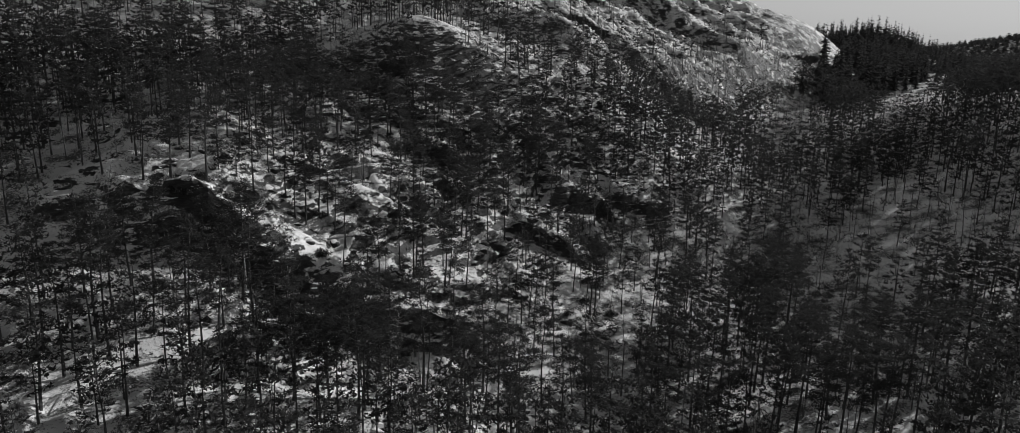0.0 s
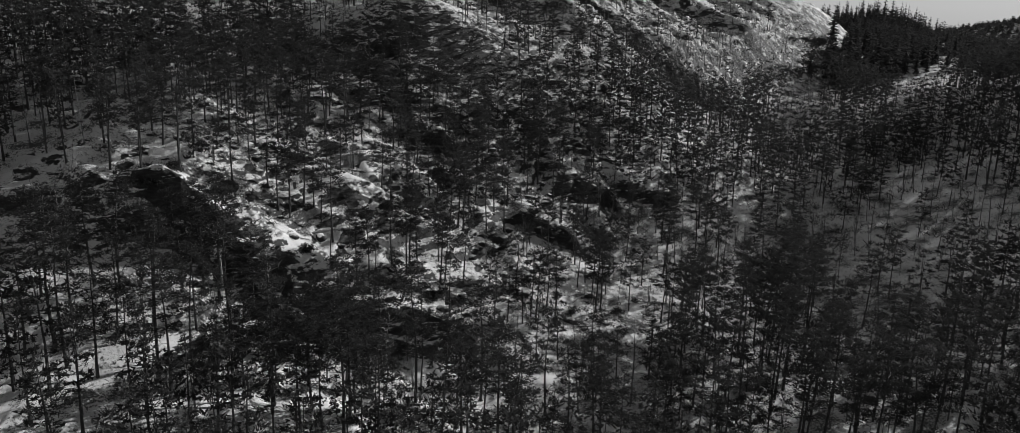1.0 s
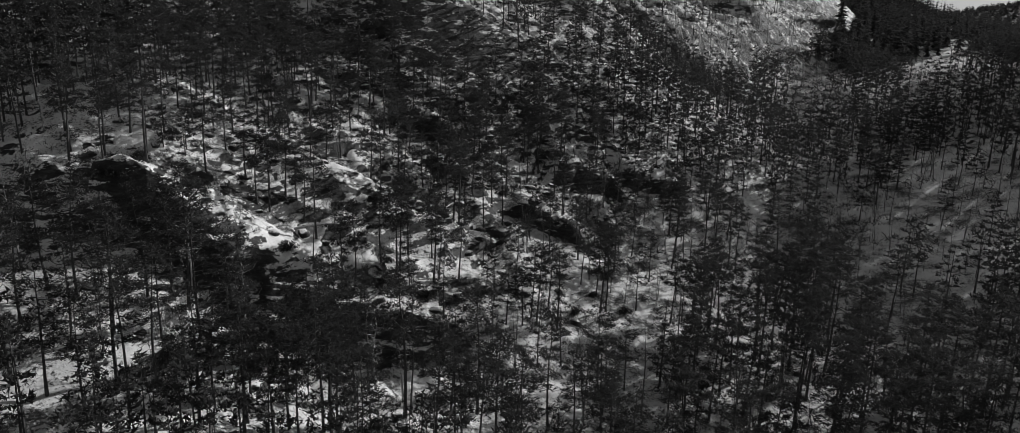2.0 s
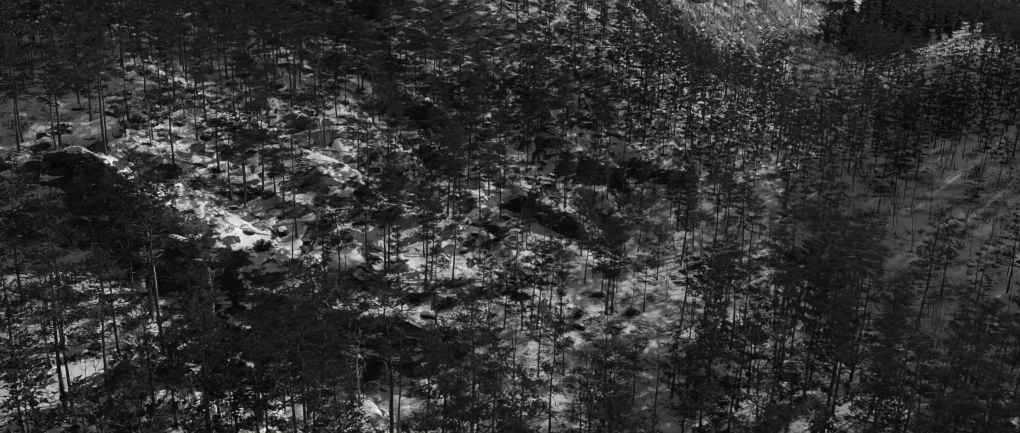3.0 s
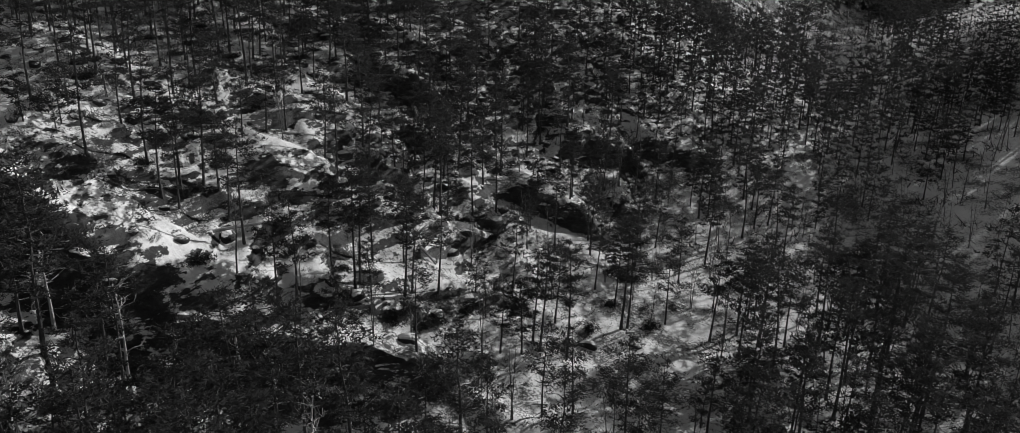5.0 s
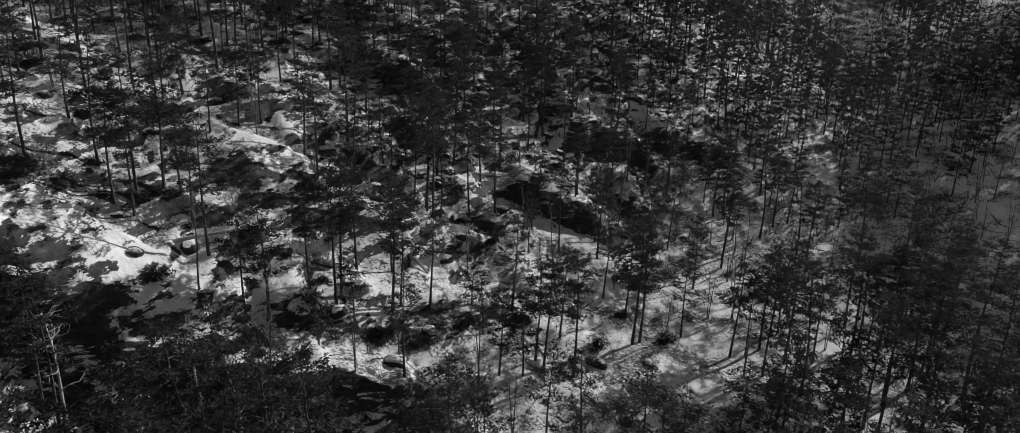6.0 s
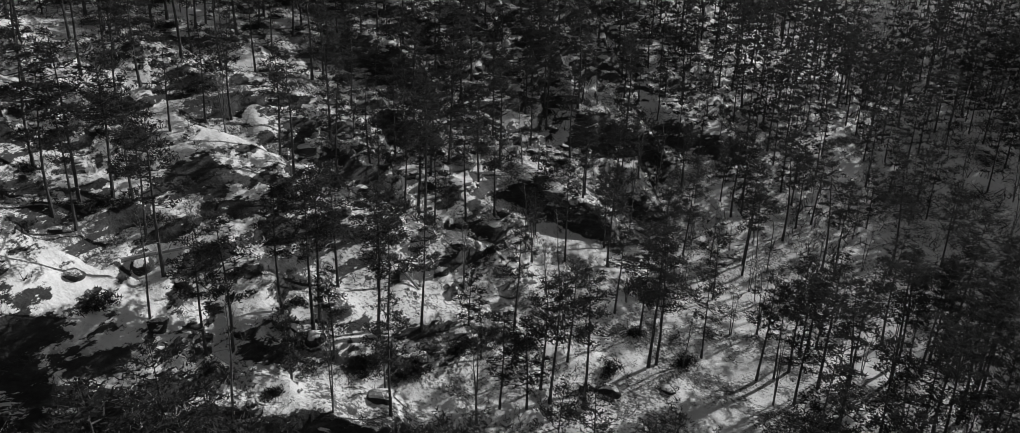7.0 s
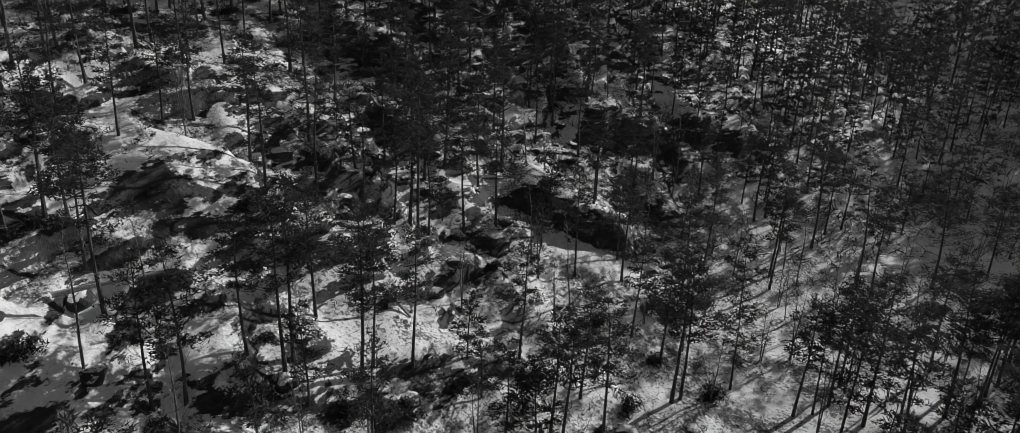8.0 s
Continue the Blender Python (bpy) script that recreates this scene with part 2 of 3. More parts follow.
def height(x, y):
    x, y = np.asarray(x, float), np.asarray(y, float)
    near = 1 - step(330, 700, np.hypot(x, y))
    rough = rocky(x, y)
    warp = 3.0 * vnoise(x, y, 17, 5)
    ridge = 1 - np.abs(vnoise(x * 0.6 + y * 0.35 + warp, y * 1.1 - x * 0.25 + warp, 9, 3))
    small = 1 - np.abs(vnoise(x * 0.7 + y * 0.3, y * 1.2, 3.4, 8))
    z = hills(x, y) + ledges(x, y)
    z = z + near * (vnoise(x, y, 26, 1) * (0.3 + 0.7 * rough) + (ridge - 0.5) * 1.3 * rough * (1 - 0.8 * crag(x, y)) + (small - 0.5) * 0.5 * rough)
    jag = vnoise(x, y, 11, 15) * 1.6 + vnoise(x, y, 4.2, 16) * 0.9 + vnoise(x, y, 1.7, 17) * 0.4
    rocks = rough * step(-0.5, 0.2, vnoise(x, y, 12, 18))
    z = z + near * rocks * 0.95 * terraces(z + jag, 1.5, 0.32)
    z = z + near * (vnoise(x, y, 7, 2) * 0.25 + vnoise(x, y, 2.0, 4) * (0.06 + 0.12 * rough) + (0.5 - np.abs(vnoise(x, y, 1.7, 7))) * 0.34 * rough + vnoise(x, y, 0.95, 6) * (0.03 + 0.07 * rough))
    c = crag(x, y)
    across, down = x * 0.83 - y * 0.56, x * 0.56 + y * 0.83
    ribs = vnoise(across * 0.6, down, 9, 11) * 0.5 + vnoise(x, y, 4.0, 12) * 0.4
    z = z + c * ribs
    z = z + c * ((0.5 - np.abs(vnoise(across * 0.34, down, 8.0, 23))) * 2.6 + (0.5 - np.abs(vnoise(across * 0.4, down, 4.4, 24))) * 1.4)
    return z + c * (0.2 * terraces(z + jag, 2.3, 0.5) + vnoise(x, y, 3.0, 13) * 0.5 + (0.5 - np.abs(vnoise(across * 0.6, down, 5.5, 14))) * 0.5 + (0.5 - np.abs(vnoise(x, y, 2.8, 19))) * 0.5)


def axis(low, high, gap, reach, before, after):
    """Even steps from low to high, then ever wider ones out to the reach on both sides, which grow by the given factors."""
    mid = np.arange(low, high + gap, gap)

    def widening(edge):
        out, s, g = [], 0.0, gap
        while s < reach:
            g = min(g * edge, 160.0) if s < 420 else min(g * 1.12, 160.0)
            s += g
            out.append(s)
        return np.array(out)

    return np.r_[low - widening(before)[::-1], mid, mid[-1] + widening(after)]


def mesh_from(name, verts, faces, material, smooth=False):
    """A mesh from arrays: faces of one size each."""
    me = bpy.data.meshes.new(name)
    verts, faces = np.asarray(verts, np.float32), np.asarray(faces, np.int32)
    n, k = faces.shape
    me.vertices.add(len(verts))
    me.vertices.foreach_set("co", verts.ravel())
    me.loops.add(n * k)
    me.loops.foreach_set("vertex_index", faces.ravel())
    me.polygons.add(n)
    me.polygons.foreach_set("loop_start", np.arange(0, n * k, k, dtype=np.int32))
    me.polygons.foreach_set("loop_total", np.full(n, k, np.int32))
    me.polygons.foreach_set("use_smooth", np.full(n, smooth, bool))
    me.materials.append(material)
    me.update(calc_edges=True)
    return me


def build_ground():
    xs, ys = axis(-44, 52, 0.56, 4200, 1.05, 1.010), axis(88, 160, 0.56, 4200, 1.06, 1.0075)
    gx, gy = np.meshgrid(xs, ys)
    gz = height(gx.ravel(), gy.ravel())
    nx, ny = len(xs), len(ys)
    a = (np.arange(ny - 1)[:, None] * nx + np.arange(nx - 1)[None]).ravel()
    faces = np.stack([a, a + 1, a + nx + 1, a + nx], 1)
    me = mesh_from("ground", np.stack([gx.ravel(), gy.ravel(), gz], 1), faces, GROUND, True)
    ragged = vnoise(gx, gy, 2.6, 63) * 0.8 + vnoise(gx, gy, 1.2, 64) * 0.5
    clean = np.clip(within(gx + ragged, gy + ragged, SLABS), 0, 1)
    me.attributes.new("clean", "FLOAT", "POINT").data.foreach_set("value", clean.ravel().astype(np.float32))
    ob = new("ground", me)
    return tagged(ob, "snow-covered rocky valley ground with bare dark ledges and heath", "ground", kind="structure")


ground = build_ground()

# ---------------------------------------------------------------- trees


def tube(points, radii, sides):
    """A tapered tube along points. Returns verts and four-cornered faces."""
    points, radii = np.asarray(points, float), np.asarray(radii, float)
    way = np.gradient(points, axis=0)
    way /= np.linalg.norm(way, axis=1)[:, None] + 1e-9
    side = np.cross(way, np.where(np.abs(way[:, 2:3]) > 0.9, (1.0, 0, 0), (0, 0, 1.0)))
    side /= np.linalg.norm(side, axis=1)[:, None] + 1e-9
    over = np.cross(side, way)
    turn = np.arange(sides) * 2 * np.pi / sides
    ring = side[:, None] * np.cos(turn)[None, :, None] + over[:, None] * np.sin(turn)[None, :, None]
    verts = (points[:, None] + ring * radii[:, None, None]).reshape(-1, 3)
    k = np.arange(sides)
    faces = [np.stack([r * sides + k, r * sides + (k + 1) % sides, (r + 1) * sides + (k + 1) % sides, (r + 1) * sides + k], 1) for r in range(len(points) - 1)]
    return verts, np.concatenate(faces)


def joined(pieces):
    verts, faces, n = [], [], 0
    for v, f in pieces:
        verts.append(v)
        faces.append(f + n)
        n += len(v)
    return np.concatenate(verts), np.concatenate(faces)


def blades(rng, places, ways, length, width, spread):
    """Slim pointed faces at the places, pointing along the ways with some spread."""
    n = len(places)
    d = ways + rng.normal(0, spread, (n, 3))
    d /= np.linalg.norm(d, axis=1)[:, None] + 1e-9
    s = np.cross(d, rng.normal(0, 1, (n, 3)))
    s /= np.linalg.norm(s, axis=1)[:, None] + 1e-9
    ln, wd = length * rng.uniform(0.6, 1.3, (n, 1)), width * rng.uniform(0.6, 1.3, (n, 1))
    verts = np.stack([places + s * wd / 2, places + d * ln, places - s * wd / 2], 1).reshape(-1, 3)
    return verts, np.arange(3 * n).reshape(-1, 3)


# Needle sprays in one tuft for each level of detail: how many, length, width, spread.
SPRAYS = {
    2: ((8, 0.23, 0.036, (0.8, 0.8, 0.5)), (8, 0.30, 0.095, (0.75, 0.75, 0.4))),
    1: ((6, 0.46, 0.20, (0.6, 0.6, 0.35)),),
    0: ((3, 0.75, 0.32, (0.6, 0.6, 0.35)),),
}


def pine_shape(seed, tall, bare, wide, detail, lean=(0.0, 0.0)):
    """A Scots pine: bent trunk, limbs, needles and dead branches as (verts, faces) each. detail 2: near at hand, 1: far off."""
    rng = np.random.default_rng(seed)
    rings, sides = (9, 7) if detail == 2 else (4, 4)
    s = np.linspace(0, 1, rings)
    bend = rng.normal(0, 0.018, 2) * tall
    px = lean[0] * tall * s + bend[0] * np.sin(s * 3.1) + rng.normal(0, 0.004, rings) * tall * s
    py = lean[1] * tall * s + bend[1] * np.sin(s * 3.1 + 1)
    base = 0.0085 * tall + 0.03
    radii = base * (1 - 0.86 * s) * np.where(s == 0, 1.35, 1.0)
    trunk = tube(np.stack([px, py, s * tall - np.where(s == 0, 0.5, 0)], 1), radii, sides)

    def stem(t):
        return np.array([np.interp(t, s, px), np.interp(t, s, py), t * tall])

    limbs, sprays, dead = [], [], []
    count = int(tall * (1 - bare) * (1.7, 2.8, 3.8)[detail])
    for k in range(count):
        t = bare + (0.985 - bare) * (k + rng.uniform(0, 1)) / count
        up = (t - bare) / (1 - bare)
        reach = wide * (0.35 + 0.85 * np.sqrt(np.clip(up * 2.4, 0, 1))) * (1.0 - up**1.8) * rng.uniform(0.45, 1.2) + 0.25
        a = k * 2.4 + rng.uniform(-0.6, 0.6)
        rise = rng.uniform(-0.22, 0.12) + 0.5 * up * up
        start = stem(t)
        q = np.linspace(0, 1, 4)[:, None]
        side, across = np.array([np.cos(a), np.sin(a), 0.0]), np.array([-np.sin(a), np.cos(a), 0.0])
        line = start + side * reach * q + np.array([0, 0, 1.0]) * reach * (rise * q + 0.2 * q * q - 0.1 * np.sin(q * 3.0))
        line[1:] += rng.normal(0, 0.05 * reach, (3, 3))
        if detail == 2:
            limbs.append(tube(line, np.array([0.03, 0.022, 0.014, 0.005]) * (0.6 + reach / 2), 3))
        # needles gather in tufts along the outer limb and its side shoots, with gaps between
        tufts = 2 + int(reach * (1.9, 2.6, 5.0)[detail])
        w = 0.22 + 0.82 * rng.uniform(0, 1, tufts) ** 0.75
        out = rng.normal(0, 0.30, tufts) * reach * (0.35 + 0.6 * w)
        mids = start + (line[-1] - start) * w[:, None] + across * out[:, None] + rng.normal(0, 0.07, (tufts, 3))
        lead = side * rng.uniform(0.2, 0.8, (tufts, 1)) + across * np.sign(out)[:, None] * rng.uniform(0.0, 0.6, (tufts, 1)) + np.array([0, 0, 0.25])
        for many, long, thick, spread in SPRAYS[detail]:
            at = np.repeat(mids, many, 0) + rng.normal(0, (0.15, 0.15, 0.06), (tufts * many, 3))
            sprays.append(blades(rng, at, np.repeat(lead, many, 0), long, thick, spread))
    for k in range(int(tall * (0.9 if detail == 2 else 0))):  # dead stubs under the crown
        t = rng.uniform(0.18, bare + 0.1)
        a, reach = rng.uniform(0, 6.28), rng.uniform(0.3, 1.3)
        line = stem(t) + np.linspace(0, 1, 3)[:, None] * np.array([np.cos(a), np.sin(a), rng.uniform(-0.35, 0.3)]) * reach
        dead.append(tube(line + rng.normal(0, 0.05, (3, 3)), [0.02, 0.014, 0.006], 3))
        fork = line[1] + np.linspace(0, 1, 2)[:, None] * (line[2] - line[1] + rng.normal(0, 0.25, 3)) * 1.2
        dead.append(tube(fork, [0.012, 0.004], 3))
    return trunk, (joined(limbs) if limbs else None), joined(sprays), (joined(dead) if dead else None)


def spruce_shape(seed, tall, wide, rows):
    """A spruce seen from afar: trunk and drooping tiers of boughs."""
    rng = np.random.default_rng(seed)
    trunk = tube([(0, 0, -0.4), (0, 0, tall * 0.5), (0, 0, tall)], [0.012 * tall, 0.008 * tall, 0.01], 4)
    places, ways, size = [], [], []
    for k in range(rows):
        t = 0.06 + 0.90 * k / rows
        m = max(5, int(11 * (1.1 - t)))
        a = rng.uniform(0, 6.28) + np.arange(m) * 6.28 / m + rng.normal(0, 0.3, m)
        places.append(np.stack([0 * a, 0 * a, 0 * a + t * tall + rng.normal(0, 0.1, m)], 1))
        ways.append(np.stack([np.cos(a), np.sin(a), 0 * a - 0.42 + 0.5 * t], 1))
        size.append(np.full(m, wide * (1.0 - t**1.6) + 0.5))
    places, ways, size = np.concatenate(places), np.concatenate(ways), np.concatenate(size)[:, None]
    v, f = blades(rng, places, ways, 1.0, 0.36, 0.32)
    v = v.reshape(-1, 3, 3)
    v = (places[:, None] + (v - places[:, None]) * size[:, None]).reshape(-1, 3)
    return trunk, None, (v, f)


def birch_shape(seed, tall, detail):
    """A bare birch or rowan: a thin stem, now and then two, and fine rising twigs."""
    rng = np.random.default_rng(seed)
    pieces = []
    for stemno in range(1 if rng.uniform() < 0.6 else 2):
        s = np.linspace(0, 1, 6 if detail == 2 else 4)
        lean = rng.normal(0, 0.07, 2)
        off = rng.normal(0, 0.1, 2) * stemno
        line = np.stack([off[0] + lean[0] * tall * s + rng.normal(0, 0.012 * tall, len(s)) * s, off[1] + lean[1] * tall * s + rng.normal(0, 0.012 * tall, len(s)) * s, s * tall - np.where(s == 0, 0.4, 0)], 1)
        pieces.append(tube(line, (0.008 * tall + 0.012) * (1.04 - s), 5 if detail == 2 else 3))
        for k in range(int(tall * (4.2 if detail == 2 else 2.2))):
            t = rng.uniform(0.22, 0.98)
            start = np.array([np.interp(t, s, line[:, c]) for c in range(3)])
            a, reach = rng.uniform(0, 6.28), tall * rng.uniform(0.05, 0.19) * (1.25 - t)
            way = np.array([np.cos(a), np.sin(a), rng.uniform(0.3, 1.3)])
            end = start + way * reach + rng.normal(0, 0.05, 3)
            pieces.append(tube([start, end], [0.014, 0.004], 3))
            for j in range(2 if detail == 2 else 0):
                b = start + (end - start) * rng.uniform(0.35, 0.9)
                pieces.append(tube([b, b + (way + rng.normal(0, 0.5, 3)) * reach * 0.45], [0.008, 0.002], 3))
    return joined(pieces)


def part(name, shape, material, parent, label="", smooth=False):
    ob = new(name, mesh_from(name, *shape, material, smooth))
    ob.parent = parent
    return tagged(ob, label)


def near_pine(seed, tall, bare, wide, label, lean=(0.0, 0.0)):
    tree = tagged(new("pine_tree"), label, "tree", "pines on the rocky slope")
    trunk, limbs, crown, dead = pine_shape(seed, tall, bare, wide, 2, lean)
    part("trunk", joined([trunk, limbs]), BARK, tree, "dark bare trunk with thin limbs")
    part("crown", crown, NEEDLES, tree, "dark evergreen needle clumps")
    tagged(part("dead_wood", dead, TWIGS, tree, "pale dead twigs under the crown"), kind="stuff")
    return tree


def near_birch(seed, tall, label):
    tree = tagged(new("birch_tree"), label, "tree", "bare birches among the pines")
    part("stem", birch_shape(seed, tall, 2), BIRCH, tree)
    return tree


def clear_spots(rng, count, box, density, gap, taken):
    """Random places in the box where density says so, at least a gap apart from one another."""
    x0, x1, y0, y1 = box
    out, cells = [], {}
    for x, y in taken:
        cells.setdefault((int(x // gap), int(y // gap)), []).append((x, y))
    xs, ys, ps = rng.uniform(x0, x1, count), rng.uniform(y0, y1, count), rng.uniform(0, 1, count)
    keep = ps < density(xs, ys)
    for x, y in zip(xs[keep], ys[keep]):
        i, j = int(x // gap), int(y // gap)
        if any((x - a) ** 2 + (y - b) ** 2 < gap * gap for u in (i - 1, i, i + 1) for v in (j - 1, j, j + 1) for a, b in cells.get((u, v), ())):
            continue
        cells.setdefault((i, j), []).append((x, y))
        out.append((float(x), float(y)))
    return out


# Open places with few trees or none: middle, half length, half width, heading in degrees.
OPEN = [
    (58, 232, 18, 9, 50), (95, 268, 20, 9, 50), (-38, 88, 8, 3, 0), (-5, 88.5, 6, 3, 0),
    (11, 97, 8, 3, 38), (17, 104.5, 8, 2.2, 38), (31, 108.5, 9, 1.6, 38), (3, 88, 6, 3, 30), (45, 126, 8, 3, 38),
    (14, 206, 17, 8, 35), (-2, 203, 12, 9, 20), (-9, 92, 5, 3, 0), (-2, 97, 5, 4, 0), (-19.3, 106.3, 3.6, 2.6, 25), (-22.5, 108.5, 3, 2.5, 25),
    (-20, 113.5, 6, 3.2, 18), (-25, 116, 5, 3, -12), (-28, 95.8, 9, 3.2, 2), (-19, 95.6, 4, 2.6, 0), (-17, 172, 8, 4, -5), (-3, 176, 6, 3, 0), (-8, 183, 14, 6, 30),
    (152, 282, 16, 20, 0), (65, 144, 22, 5, 38), (55, 131, 20, 3.5, 38), (9, 129.3, 5, 2.2, -4), (-2, 109, 7, 3.5, -15), (14, 155, 6, 2.5, -15),
    (30, 156, 6, 2.5, -30), (46, 136, 4, 9, 0), (32, 118, 4, 8, 40), (128, 262, 10, 34, -12), (84, 232, 10, 26, -25), (20, 113.5, 5, 3, 34),
    (-16.3, 103.5, 2.4, 1.5, 29), (-10.6, 129.2, 3.4, 1.6, 28), (2.6, 143.6, 3, 2.4, 4), (16.5, 147.1, 4, 2, 20), (26.4, 150.1, 5.5, 3.2, 8),
    (26, 159, 2, 3, -42), (11.4, 158.4, 4.5, 3.5, 8), (-26.6, 107, 2, 1.6, 38), (39.6, 137.1, 6.5, 2.6, 37), (22.7, 122.3, 3, 2, 40),
    (-19.2, 120.5, 1.9, 1.5, 52), (-48, 119, 4, 4, 0), (-47, 86.5, 10, 3.6, 0), (-27, 76.6, 3.3, 2.5, 6), (7.9, 84.2, 3.2, 4, 6),
    (-14, 163, 6, 7, 0), (-5, 163, 7, 6, 15), (-11.9, 98.2, 2.4, 1.6, 11),
]


# Where the pines stand thickest, in the same way.
THICK = [(-40, 116, 10, 7, 0), (-10, 121, 7, 3.5, 20), (60, 188, 18, 7, 30), (-36, 119, 9, 8, 0), (-45, 133, 14, 9, 0), (-4, 144, 14, 6, 15), (15, 154, 9, 3.5, 12), (-30, 132, 12, 8, 0), (-31, 105, 4, 3, 30), (-24, 147, 18, 6, 5), (5, 175, 14, 5, 20)]


def openness(x, y, places=OPEN):
    return within(x, y, places)


def woods(x, y):
    """How thick the pine wood stands, 0 to 1."""
    brow = y - 158 - 0.13 * (x + 26)  # above the left belt of pines the slope is bare
    clumps = (0.62 + 0.7 * vnoise(x, y, 14, 21)) * (1 - (0.32 + 0.5 * step(116, 122, y) - 0.7 * step(150, 168, y)) * step(18, 40, x - 0.15 * (y - 100)) * step(270, 230, y)) + 0.4 * step(132, 145, y) * step(185, 170, y) * step(-30, -18, x)
    clumps = clumps * (1 - 0.88 * step(-5, 6, brow) * step(-16, -26, x)) * (1 - 0.45 * step(130, 118, y) * step(-30, -42, x)) * (1 - 0.35 * step(98, 92, y) * step(-14, -4, x))
    clumps = clumps * (1 - 0.75 * step(30, 42, x) * step(190, 172, y) * step(118, 124, y))
    belt = step(-2, -22, x) * step(128, 142, y) * step(2, -8, brow)
    return np.clip((clumps * 0.75 + 0.7 * belt + 0.7 * openness(x, y, THICK)) * (1 - openness(x, y)) * (1 - crag(x, y)) * (1 - 0.8 * crag(x - 10, y + 14)), 0, 1)


def steepness(x, y):
    return np.hypot(height(x + 1.2, y) - height(x - 1.2, y), height(x, y + 1.2) - height(x, y - 1.2)) / 2.4


rng = np.random.default_rng(11)
PINE_KINDS = [near_pine(100 + k, tall, bare, wide, label, lean) for k, (tall, bare, wide, label, lean) in enumerate([
    (10.5, 0.48, 1.85, "tall Scots pine with a bare dark trunk standing in snow", (0.015, 0.0)),
    (9.5, 0.42, 2.0, "Scots pine with a ragged dark crown on snowy ground", (0.03, 0.0)),
    (11.5, 0.52, 2.05, "tall slender Scots pine with its crown high up", (0.0, 0.01)),
    (8.5, 0.33, 1.75, "middling Scots pine with limbs low on the trunk", (0.02, -0.01)),
    (9.5, 0.48, 1.5, "slim Scots pine with a narrow dark crown", (0.045, 0.0)),
    (7.0, 0.22, 1.5, "young bushy pine growing out of snow", (0.0, 0.0)),
    (11.0, 0.42, 2.5, "broad-crowned old Scots pine above snowy rock", (0.03, 0.02)),
    (4.5, 0.12, 0.95, "small dense young pine in the snow", (0.01, 0.0)),
])]
BIRCH_KINDS = [near_birch(200 + k, tall, label) for k, (tall, label) in enumerate([
    (7.0, "bare leafless birch with thin twigs in snow"), (5.0, "small bare birch sapling in snow"), (8.5, "slender leafless birch with rising branches"),
])]


def plant(kinds, spots, weights, used, low=0.85, high=1.15):
    for x, y in spots:
        k = int(rng.choice(len(kinds), p=weights))
        m = Matrix.Translation((x, y, float(height(x, y)) - 0.05)) @ Matrix.Rotation(rng.uniform(0, 6.28) if k not in (1, 4, 6) else rng.uniform(-0.6, 0.6), 4, "Z") @ Matrix.Scale(rng.uniform(low, high) * (1.18 if y < 93 else 1.0), 4)
        if k not in used:
            used.add(k)
            kinds[k].matrix_basis = m
        else:
            made = copy_thing(kinds[k], m)
            made.scale = m.to_scale()


NEAR = (-46, 52, 70, 152)
# Pines on the lower rock shelf and the open slope under it.
SHELF_PINES = [
    (-28.3, 103.0), (-28.2, 110.6), (-27.4, 104.2), (-27.0, 102.5), (-26.1, 105.8), (-24.8, 106.2), (-23.7, 104.5), (-18.3, 98.7),
    (-17.2, 99.8), (-14.5, 102.8), (-13.5, 99.6), (-12.8, 104.1), (-12.3, 104.8), (-11.4, 102.9),
    (-8.8, 106.1), (-8.2, 107.0), (-5.8, 108.1), (-2.2, 110.6), (-1.4, 108.6), (0.2, 103.8), (1.3, 112.6), (2.0, 103.9), (3.2, 106.5),
    (3.9, 105.2), (6.5, 105.7),
]
# Pines among the ledges higher up.
SLOPE_PINES = [
    (-31.3, 114.7), (-31.3, 118.1), (-30.6, 119.5), (-28.1, 117.2), (-24.7, 113.3), (-24.0, 123.4), (-23.8, 118.0), (-22.4, 127.7), (-22.1, 119.5),
    (-16.3, 115.0), (-15.1, 123.2), (-12.8, 136.7), (-10.1, 128.2), (-8.7, 122.9), (-7.5, 123.2), (-6.1, 123.2), (-5.1, 126.1), (-4.8, 150.0),
    (-3.2, 125.8), (-0.9, 150.5), (-0.6, 127.7), (3.4, 141.5), (4.5, 131.0), (8.3, 143.4), (8.8, 133.3), (9.1, 134.6),
]
# Pines on the valley floor.
VALLEY_PINES = [
    (10.6, 119.3), (10.7, 130.4), (11.0, 126.7), (12.5, 116.7), (12.6, 112.4), (13.2, 140.2), (13.4, 113.1), (13.9, 142.3), (17.8, 115.6),
    (19.1, 147.0), (22.1, 113.2), (23.7, 113.7), (25.5, 114.9), (25.9, 131.1), (27.1, 117.0), (28.1, 143.2), (28.3, 118.0), (29.4, 118.7),
    (29.4, 145.0), (32.5, 139.6), (34.8, 133.4), (35.4, 142.6), (35.7, 116.7), (35.7, 119.4), (36.1, 131.5), (36.7, 114.2), (37.2, 117.4),
    (37.8, 143.9), (38.1, 108.9), (38.1, 115.6), (42.2, 133.1), (42.7, 119.8), (44.6, 143.9), (48.8, 134.3),
]
SPOTS = SHELF_PINES + SLOPE_PINES + VALLEY_PINES


